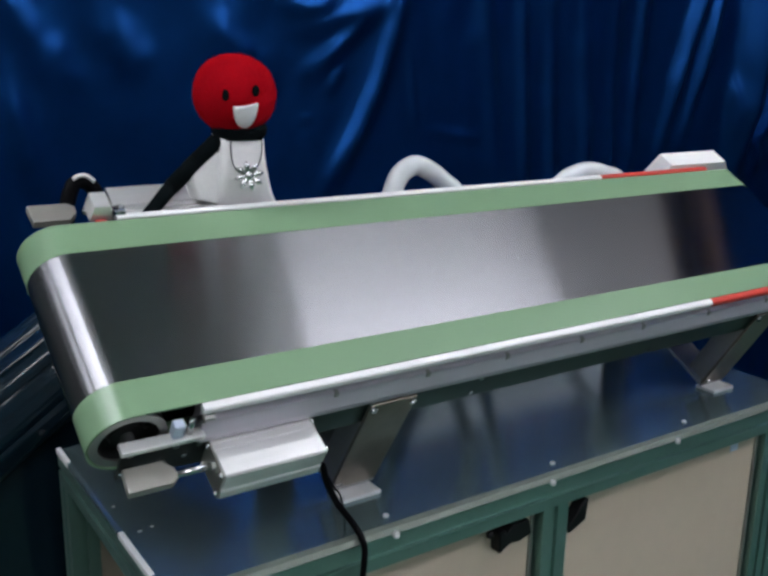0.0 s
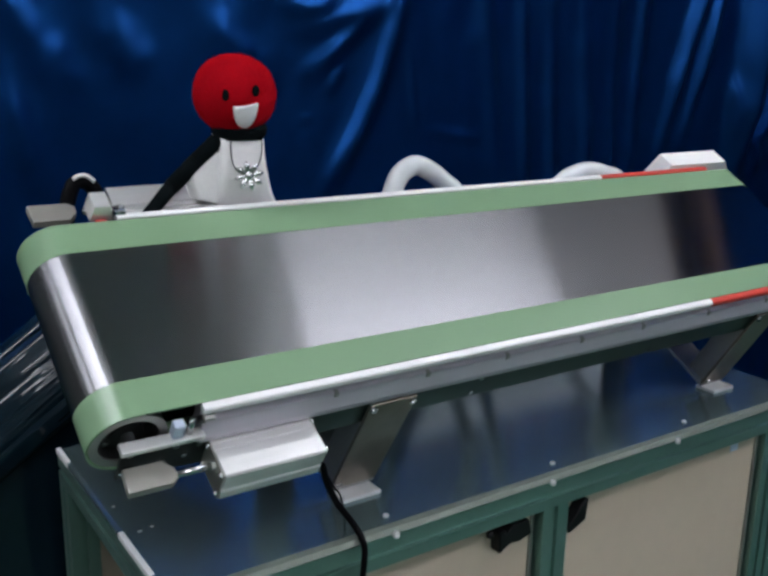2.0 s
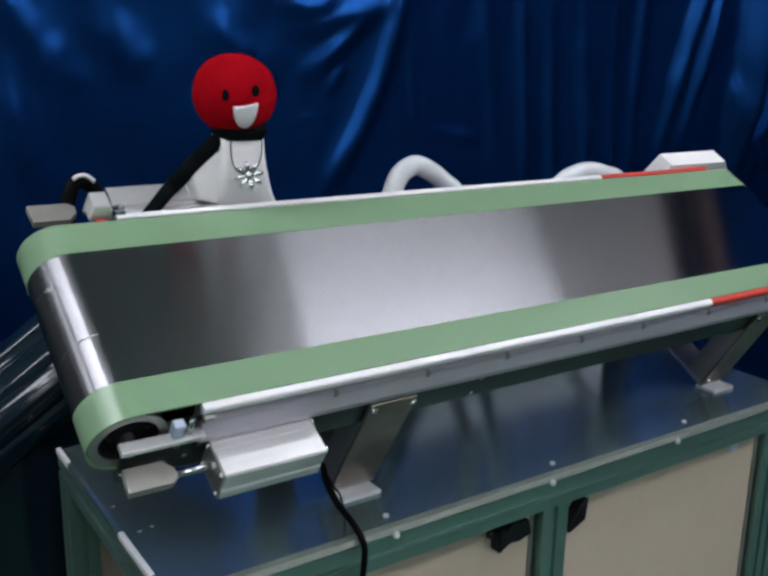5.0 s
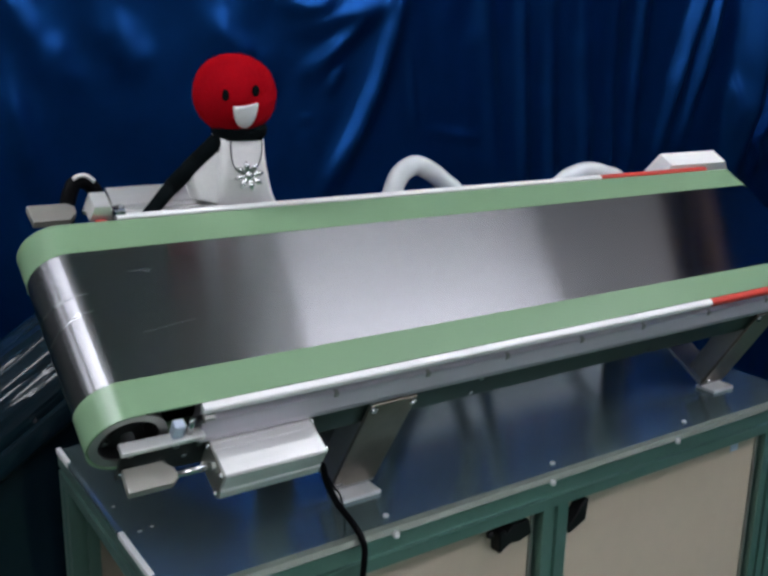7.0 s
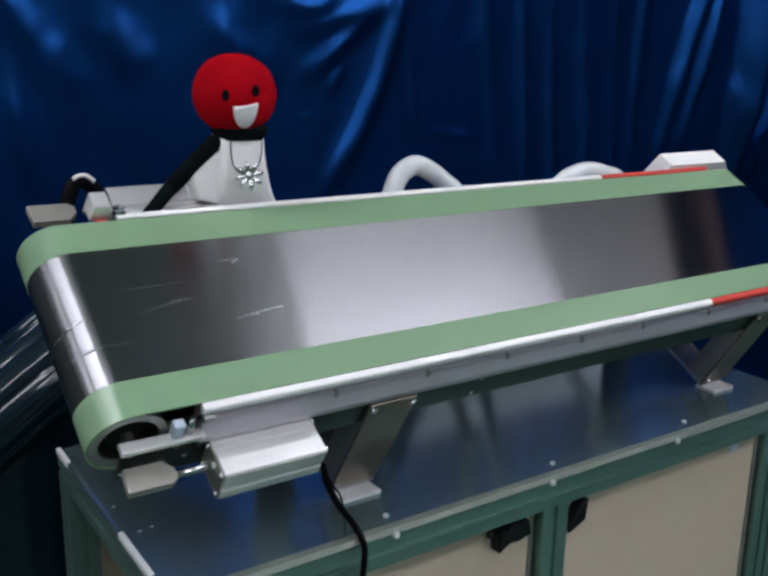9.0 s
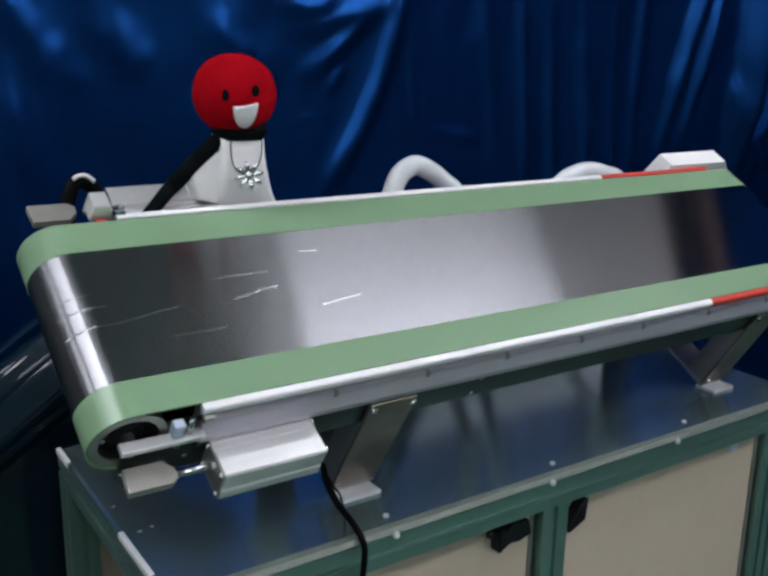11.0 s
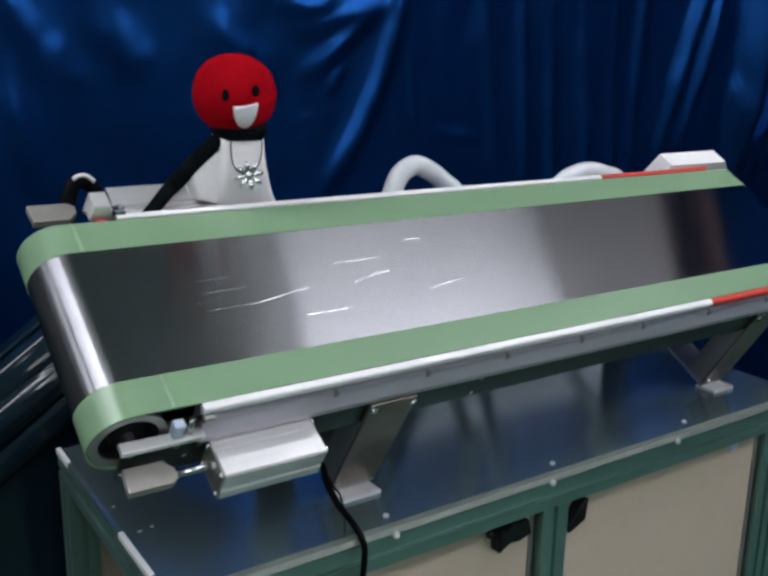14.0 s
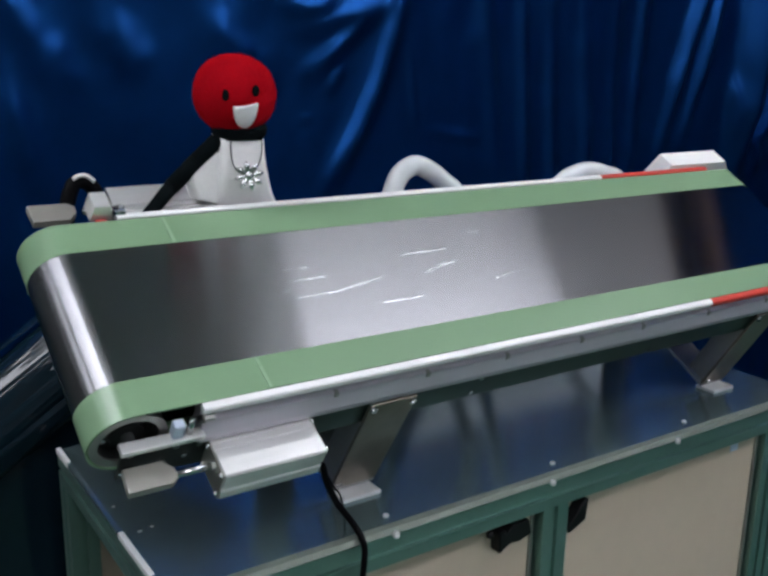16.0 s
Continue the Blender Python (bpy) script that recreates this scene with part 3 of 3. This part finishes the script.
drive(False)
drive(True)
part("sensor", box(0.308, 0.321, -0.014, -0.002, 0.030, 0.050, 0.002), "bluewhite", conveyor, "bluish white sensor block")
part("spring_post", rod((0.329, -0.008, 0.029), (0.329, -0.008, 0.052), 0.004), "steel", conveyor, "", True)
part("adjuster", box(0.325, 0.345, -0.010, -0.003, 0.042, 0.050, 0.001), "black", conveyor, "small black adjuster")
part("adjuster_nut", rod((0.340, -0.010, 0.052), (0.352, -0.010, 0.052), 0.004, 6), "alu_dull", conveyor)
for k in range(4):
    screw((0.352 + 0.012 * k, -0.001, 0.033 + 0.0005 * k), conveyor, 0.003, (0, -1, 0), "steel", "bolt")
far_block = part("far_sensor", prism([(0.306, 0.062), (0.334, 0.062), (0.330, 0.085), (0.310, 0.085)], W + 0.006, W + 0.034, "y", 0.001), "alu", conveyor, "silver sensor block")
part("mount", box(0.312, 0.326, W + 0.001, W + 0.0055, 0.058, 0.066, 0.001), "red", far_block, "red mount")
part("clamp_screw", rod((0.338, W + 0.012, 0.068), (0.350, W + 0.012, 0.068), 0.005, 8), "steel", far_block)
part("cover", prism([(1.353, 0.035), (1.573, 0.035), (1.526, 0.077), (1.370, 0.077)], W + 0.010, W + 0.046, "y", 0.001), "white", conveyor, "off-white sloping cover")
tagged(conveyor, "tilted steel belt conveyor with green edges, running on the bench", "conveyor")

# marks that the running belt carries: (x at the end of the clip, across, length, lean, width)
MARKS = (
    (0.732, 0.1745, 0.080, 0.01, 0.0016), (0.730, 0.141, 0.045, 0.22, 0.0022), (0.758, 0.1475, 0.030, 0.10, 0.0035),
    (0.828, 0.1095, 0.032, 0.16, 0.0018), (0.860, 0.1140, 0.034, 0.08, 0.0018), (0.838, 0.2025, 0.030, 0.0, 0.003),
    (0.534, 0.1246, 0.060, 0.035, 0.0018), (0.604, 0.1320, 0.085, 0.17, 0.0024), (0.652, 0.0958, 0.068, 0.01, 0.0022),
    (0.536, 0.1528, 0.060, 0.035, 0.0016), (0.529, 0.1727, 0.043, 0.0, 0.0012), (0.500, 0.1372, 0.014, 0.1, 0.0016),
)
DOTS = ((0.847, 0.2000, 0.008, 0.5, 0.004), (1.77, 0.1377, 0.014, 0.1, 0.003))
MOVERS = []


def belt_mark(x16, y, length, lean, width):
    """A worn streak in short pieces, so that it can follow the belt round its pulleys."""
    n = max(1, round(length / 0.02))
    step = length / n
    for k in range(n):
        b = bmesh.new()
        a = lean + 0.10 * (random.random() - 0.5)
        mid = (k + 0.5 - n / 2) * step
        w0 = 1.5 * width * (0.7 + 0.45 * random.random())
        rows = []
        for i in range(7):
            u = (i / 6 - 0.5) * step * 1.04
            w = w0 * (0.6 + 0.8 * random.random()) * (1 if n > 1 and 0 < k < n - 1 else max(0.15, math.sin(math.pi * (i + 0.6) / 7.2)))
            rows.append([b.verts.new((u, s * w / 2 + u * math.tan(a), 0.00015 * h)) for s, h in ((-1, -1), (0, 1), (1, -1))])
        for p, q in zip(rows, rows[1:]):
            b.faces.new((p[0], q[0], q[1], p[1]))
            b.faces.new((p[1], q[1], q[2], p[2]))
        ob = part("belt_mark", b, "scratch", conveyor, "worn streak on the belt")
        MOVERS.append((ob, x16 + mid, y + mid * math.tan(lean)))


for mk in MARKS + DOTS:
    belt_mark(*mk)
for y0, y1, x16 in ((0.0005, 0.0458, 0.420), (0.2416, 0.2895, 0.394)):
    ob = part("belt_joint", box(-0.0022, 0.0022, y0 - (y0 + y1) / 2, y1 - (y0 + y1) / 2, 0.0005, 0.0011, 0), "seam", conveyor, "pale joint across the belt border")
    MOVERS.append((ob, x16, (y0 + y1) / 2))


def on_belt(s, y):
    """The pose of a mark that has run s metres past the left pulley's top."""
    r, top = R + 0.0003, XR - XL
    if s >= 0 and s <= top:
        return pose(XL + s, y, NC + r)
    if s > top:
        a = min((s - top) / R, math.pi)
        return pose(XR + r * math.sin(a) - max(0, s - top - math.pi * R), y, NC + r * math.cos(a), 0, math.degrees(a), 0)
    a = max(s / R, -math.pi)
    return pose(XL + r * math.sin(a) + max(0, -s - math.pi * R), y, NC + r * math.cos(a), 0, math.degrees(a), 0)


# ---- hoses, cables ----
def thing(name, bm, mat, label, category, smooth=True, group=""):
    return tagged(part(name, bm, mat, None, "", smooth), label, category, group)


def at_bench(pts):
    return [(x, y, z + TZ) for x, y, z in pts]


HOSE_ENDS = (1.02, 1.10, 1.18, 1.40)
thing("air_hose", tube(at_bench([(1.02, 1.372, 0.10), (0.99, 1.34, 0.10), (0.88, 1.25, 0.12), (0.79, 1.18, 0.22), (0.775, 1.15, 0.325), (0.783, 1.14, 0.372), (0.797, 1.14, 0.400), (0.824, 1.14, 0.4135), (0.853, 1.14, 0.4035), (0.882, 1.14, 0.384), (0.912, 1.14, 0.358), (0.965, 1.17, 0.28), (1.03, 1.22, 0.16), (1.085, 1.33, 0.10), (1.10, 1.372, 0.10)]), 0.0155, 16, None, 0.0005), "hose", "milky translucent ribbed air hose looped behind the conveyor", "hose", True, "air hoses")
thing("air_hose", tube(at_bench([(1.18, 1.372, 0.10), (1.165, 1.34, 0.10), (1.10, 1.22, 0.18), (1.098, 1.16, 0.30), (1.114, 1.14, 0.346), (1.140, 1.14, 0.366), (1.165, 1.14, 0.379), (1.205, 1.14, 0.3855), (1.250, 1.14, 0.378), (1.295, 1.14, 0.358), (1.35, 1.17, 0.28), (1.385, 1.22, 0.16), (1.40, 1.33, 0.10), (1.40, 1.372, 0.10)]), 0.0145, 16, None, 0.0005), "hose", "milky translucent ribbed air hose arching behind the conveyor", "hose", True, "air hoses")
thing("power_cable", tube(at_bench([(0.470, 0.858, 0.118), (0.492, 0.852, 0.108), (0.503, 0.858, 0.079), (0.520, 0.860, 0.045), (0.539, 0.850, 0.014), (0.5425, 0.834, -0.006), (0.538, 0.829, -0.042), (0.530, 0.829, -0.12), (0.528, 0.829, -0.3), (0.54, 0.80, -0.70), (0.62, 0.72, -0.744)]), 0.0042, 10), "cable", "black power cable hanging from the drive over the bench edge", "cable")
thing("sensor_wire", tube(at_bench([(0.488, 0.858, 0.122), (0.500, 0.860, 0.100), (0.518, 0.868, 0.066), (0.530, 0.872, 0.050), (0.555, 0.90, 0.004), (0.60, 1.0, 0.003)]), 0.0012, 8), "cable", "thin dark sensor wire running down to the bench", "cable")
loop = thing("cable_loop", tube(at_bench([(0.288, 1.145, 0.26), (0.294, 1.15, 0.36), (0.299, 1.15, 0.398), (0.308, 1.15, 0.416), (0.322, 1.15, 0.416), (0.333, 1.15, 0.402), (0.338, 1.15, 0.37), (0.345, 1.15, 0.30)]), 0.0095, 12), "cable", "thick black cable bent up behind the conveyor", "cable")
# Short white arc laid along the top of the bend.
part("white_arc", tube(at_bench([(0.303, 1.139, 0.4225), (0.311, 1.139, 0.4265), (0.320, 1.139, 0.4255), (0.329, 1.139, 0.4185)]), 0.0028, 8), "white", loop, "short white arc on top of the cable", True)


def unseen_cabinet():
    """An unseen white cabinet with a sloping hood behind the bench, into which the hoses run."""
    e = empty("unseen_cabinet", pose(0, 0, 0))
    # Added for the pale band in the bench top; the front slopes to catch light.
    part("body", prism([(1.320, 0.04), (1.470, 0.04), (1.470, TZ + 0.215), (1.425, TZ + 0.215), (1.320, TZ + 0.02)], 0.98, 1.62, "x", 0.003), "pale", e, "pale sheet metal body with a sloping front")
    for x in (1.01, 1.59):
        for y in (1.345, 1.445):
            part("foot", rod((x, y, 0), (x, y, 0.04), 0.018, 12), "black", e)
    for x in HOSE_ENDS:
        part("hose_socket", rod((x, 1.350, TZ + 0.10), (x, 1.385, TZ + 0.10), 0.021, 20), "white", e)
    return tagged(e, "unseen pale hooded cabinet with hose sockets, added for its reflection in the bench top", "cabinet")


unseen_cabinet()


# ---- doll: one plain mesh ----
def doll():
    c, rad = Vector((0.5048, 1.10, 0.5262)), Vector((0.0527, 0.051, 0.0502))
    way = (EYE - Vector((0, 0, TZ)) - c).normalized()
    bm = bmesh.new()

    def add(piece, index):
        for f in piece.faces:
            f.material_index = index
            f.smooth = True
        join(bm, piece)

    head = bmesh.new()
    bmesh.ops.create_icosphere(head, subdivisions=5, radius=1)
    for v in head.verts:
        d = v.co.normalized()
        box_up = 1 + 0.075 * (1 - (abs(d.x) ** 3 + abs(d.y) ** 3 + abs(d.z) ** 3))
        lump = 1 + 0.018 * noise.noise(d * 2.2) + 0.006 * noise.noise(d * 9) + 0.010 * noise.noise(d * 42)
        v.co = c + Vector((d.x * rad.x, d.y * rad.y, d.z * rad.z)) * box_up * lump
    add(head, 0)

    # short felt fibres that soften the head's outline
    fuzz = bmesh.new()
    rng = random.Random(3)
    mouth = (Vector((0.5192, 1.05, 0.498)) - c).normalized()
    for k in range(9000):
        d = Vector((rng.gauss(0, 1), rng.gauss(0, 1), rng.gauss(0, 1))).normalized()
        if d.angle(mouth) < 0.5:
            continue
        grow = 1 + 0.075 * (1 - (abs(d.x) ** 3 + abs(d.y) ** 3 + abs(d.z) ** 3))
        root = c + Vector((d.x * rad.x, d.y * rad.y, d.z * rad.z)) * grow
        lean = Vector((rng.gauss(0, 1), rng.gauss(0, 1), rng.gauss(0, 1))) * 0.45
        side = d.cross(lean).normalized() * 0.00035
        tip = root + (d + lean).normalized() * rng.uniform(0.0010, 0.0027)
        fuzz.faces.new([fuzz.verts.new(p) for p in (root - side, root + side, tip)])
    add(fuzz, 0)

    def on_head(x, z, lift):
        p = Vector((x, 1.10, z)) - c
        p, q = Vector((p.x / rad.x, p.y / rad.y, p.z / rad.z)), Vector((way.x / rad.x, way.y / rad.y, way.z / rad.z))
        a, b, g = q.dot(q), 2 * p.dot(q), p.dot(p) - 1
        t = (-b + math.sqrt(max(0, b * b - 4 * a * g))) / (2 * a)
        s = p + q * t
        return c + Vector((s.x * rad.x, s.y * rad.y, s.z * rad.z)) * lift

    def patch(outline, index, lift):
        b = bmesh.new()
        cx, cz = sum(p[0] for p in outline) / len(outline), sum(p[1] for p in outline) / len(outline)
        rings = []
        for k, up in ((1.0, 0.99), (1.0, lift), (0.66, lift), (0.33, lift)):
            rings.append([b.verts.new(on_head(cx + (x - cx) * k, cz + (z - cz) * k, up)) for x, z in outline])
        n = len(outline)
        for p, q in zip(rings, rings[1:]):
            for i in range(n):
                b.faces.new((p[i], p[(i + 1) % n], q[(i + 1) % n], q[i]))
        b.faces.new(rings[-1])
        add(b, index)

    for ex, ez in ((0.493, 0.5245), (0.5330, 0.5295)):
        patch([(ex + 0.0046 * math.cos(a), ez + 0.0068 * math.sin(a)) for a in (6.2832 * k / 14 for k in range(14))], 1, 1.042)
    arc = [(0.5192 + 0.0166 * math.cos(a) + 0.0015 * math.sin(a), 0.5135 + 0.002 * math.cos(a) + 0.0285 * math.sin(a)) for a in (math.pi + math.pi * k / 16 for k in range(17))]
    top = [(0.5192 - 0.0166 + 0.0332 * k / 6, 0.5115 + 0.004 * k / 6 - 0.0015 * math.sin(math.pi * k / 6)) for k in range(1, 6)]
    patch(arc + top[::-1], 2, 1.05)

    def rings(levels, index, sides=28, wob=0.0):
        b = bmesh.new()
        rr = []
        for (x, y, z, a, d) in levels:
            rr.append([b.verts.new((x + a * math.copysign(abs(math.cos(t)) ** 0.8, math.cos(t)) * (1 + wob * math.sin(5 * t)), y + d * math.copysign(abs(math.sin(t)) ** 0.8, math.sin(t)), z)) for t in (6.2832 * k / sides for k in range(sides))])
        for p, q in zip(rr, rr[1:]):
            for k in range(sides):
                b.faces.new((p[k], p[(k + 1) % sides], q[(k + 1) % sides], q[k]))
        b.faces.new(rr[0])
        b.faces.new(rr[-1][::-1])
        add(b, index)

    rings([(0.5105, 1.10, 0.488, 0.034, 0.028), (0.5105, 1.10, 0.481, 0.036, 0.030), (0.510, 1.10, 0.475, 0.035, 0.029), (0.510, 1.10, 0.468, 0.03, 0.026)], 1)
    rings([(0.5095, 1.102, 0.4760, 0.034, 0.024), (0.5100, 1.103, 0.452, 0.0345, 0.0265), (0.511, 1.107, 0.430, 0.038, 0.029), (0.512, 1.117, 0.405, 0.048, 0.030), (0.517, 1.136, 0.385, 0.058, 0.032), (0.521, 1.142, 0.366, 0.066, 0.034)], 2, wob=0.03)
    flap = prism([(0.476, 0.462), (0.458, 0.446), (0.437, 0.424), (0.446, 0.392), (0.476, 0.385), (0.484, 0.445)], 1.092, 1.125, "y", 0.006)
    add(flap, 2)
    for p, q, r0, r1 in (((0.488, 1.100, 0.4735), (0.450, 1.102, 0.441), 0.0115, 0.0112), ((0.450, 1.102, 0.441), (0.416, 1.103, 0.411), 0.0112, 0.0108), ((0.416, 1.103, 0.411), (0.377, 1.101, 0.371), 0.0098, 0.0078)):
        add(rod(p, q, r0, 14, None, r1), 1)
        add(ball(q, r1, r1, r1, None, 12, 8), 1)
    # trinket on a cord
    mid = Vector((0.5095, 1.071, 0.4235))
    side, upv = Vector((0.91, -0.41, 0)), Vector((0, 0, 1))
    add(ball(mid, 0.007, 0.006, 0.007, None, 12, 8), 3)
    for k in range(8):
        a = 6.2832 * k / 8 + 0.2
        d = side * math.cos(a) + upv * math.sin(a)
        add(rod(mid + d * 0.005, mid + d * 0.0190, 0.0042, 8, None, 0.0015), 3)
        add(ball(mid + d * 0.0130, 0.0046, 0.0046, 0.0046, None, 8, 6), 3)
    add(tube([(0.486, 1.074, 0.472), (0.486, 1.073, 0.452), (0.489, 1.074, 0.438), (0.497, 1.074, 0.428), mid], 0.0009, 6), 1)
    add(tube([(0.530, 1.074, 0.472), (0.529, 1.073, 0.452), (0.523, 1.074, 0.434), mid], 0.0008, 6), 1)
    bm.transform(Matrix.Translation((0, 0, TZ)))
    ob = part("doll", bm, ["red_felt", "black_felt", "white_felt", "silver"])
    return tagged(ob, "stuffed doll with round red felt head and white cloth body", "doll")


doll()

# ---- dark film sheet that flutters beside the bench ----
AX = Vector((0.83, 0.0, 0.56)).normalized()
HUB = Vector((0.325, 1.425, TZ + 0.062))
SIDE = Vector((0, -1, 0))
UPW = AX.cross(SIDE) * (1 if AX.cross(SIDE).z > 0 else -1)
RAD = 0.104
FLUTTER = []


def bag():
    b = bmesh.new()
    rows = []
    for j in range(26):
        t = j / 25
        z = 0.0 + (TZ + 0.11) * t
        row = []
        for k in range(40):
            a = 6.2832 * k / 40
            wx = 0.33 * (1 - 0.35 * t ** 4)
            wy = 0.075 * (1 + 0.15 * math.sin(3 * t)) * (1 - 0.3 * t ** 6)
            n = 1 + 0.10 * noise.noise((math.cos(a) * 2, math.sin(a) * 2, z * 4))
            x = 0.25 + wx * math.cos(a) * n
            row.append(b.verts.new((x, 1.435 + wy * math.sin(a) * n, z + (x - 0.325) * 0.44 * t ** 3)))
        rows.append(row)
    for p, q in zip(rows, rows[1:]):
        for k in range(40):
            b.faces.new((p[k], p[(k + 1) % 40], q[(k + 1) % 40], q[k]))
    b.faces.new(rows[0])
    b.faces.new(rows[-1][::-1])
    e = part("plastic_bag", b, "sheet", None, "", True)
    for i in range(6):
        ang = radians(84 - 18 * i)
        out = UPW * math.sin(ang) + SIDE * math.cos(ang)
        along = AX.cross(out)
        f = bmesh.new()
        grid = []
        for k in range(121):
            u = (k / 120 - 0.5) * 0.62
            col = []
            for j in range(33):
                w = (j / 32 - 0.5)
                gust = noise.noise((u * 7, w * 1.5, i * 3.1))
                ripple = math.sin(w * 0.044 * 620 + 5 * noise.noise((u * 5, i * 2.3, 0.5))) * max(0.0, noise.noise((u * 11, w * 2, i * 5.7)) - 0.02)
                lift = 0.0030 * gust * (1 - (2 * w) ** 2) + 0.0014 * ripple + 0.003 * w * noise.noise((u * 9, 3.3, i * 1.9)) - 0.006 * (2 * abs(w)) ** 4
                col.append(f.verts.new((u, w * 0.044, lift)))
            grid.append(col)
        for k in range(120):
            for j in range(32):
                f.faces.new((grid[k][j], grid[k + 1][j], grid[k + 1][j + 1], grid[k][j + 1]))
        ob = part("film_fold", f, "sheet", e, "crinkled glossy film fold", True)
        base = Matrix((AX, along, out)).transposed().to_4x4()
        base.translation = HUB + out * RAD * (1 + 0.05 * noise.noise((i * 1.7, 0, 0)))
        if base.determinant() < 0:
            base = base @ Matrix.Diagonal((1, -1, 1, 1))
        base = base @ pose(0, 0, 0, random.uniform(-16, 16))
        ob.matrix_basis = base
        FLUTTER.append((ob, base))
    return tagged(e, "crinkled dark blue plastic bag fluttering beside the bench", "plastic bag")


bag()


# ---- what moves ----
def motions():
    for p in PULLEYS:
        walk(p, [(t, pose(p.location.x, W / 2, NC, 0, math.degrees(SPEED * t / R), 0)) for t in range(17)])
    for ob, x16, y in MOVERS:
        walk(ob, [(t / 4, on_belt(x16 - XL + SPEED * (t / 4 - 16), y)) for t in range(65)])
    rng = random.Random(5)
    for ob, base in FLUTTER:
        rows = []
        for t in range(0, 81):
            rows.append((t / 5, base @ pose(rng.uniform(-0.01, 0.01), 0, rng.uniform(-0.002, 0.002), rng.uniform(-22, 22), rng.uniform(-2, 2), 0)))
        walk(ob, rows)


motions()
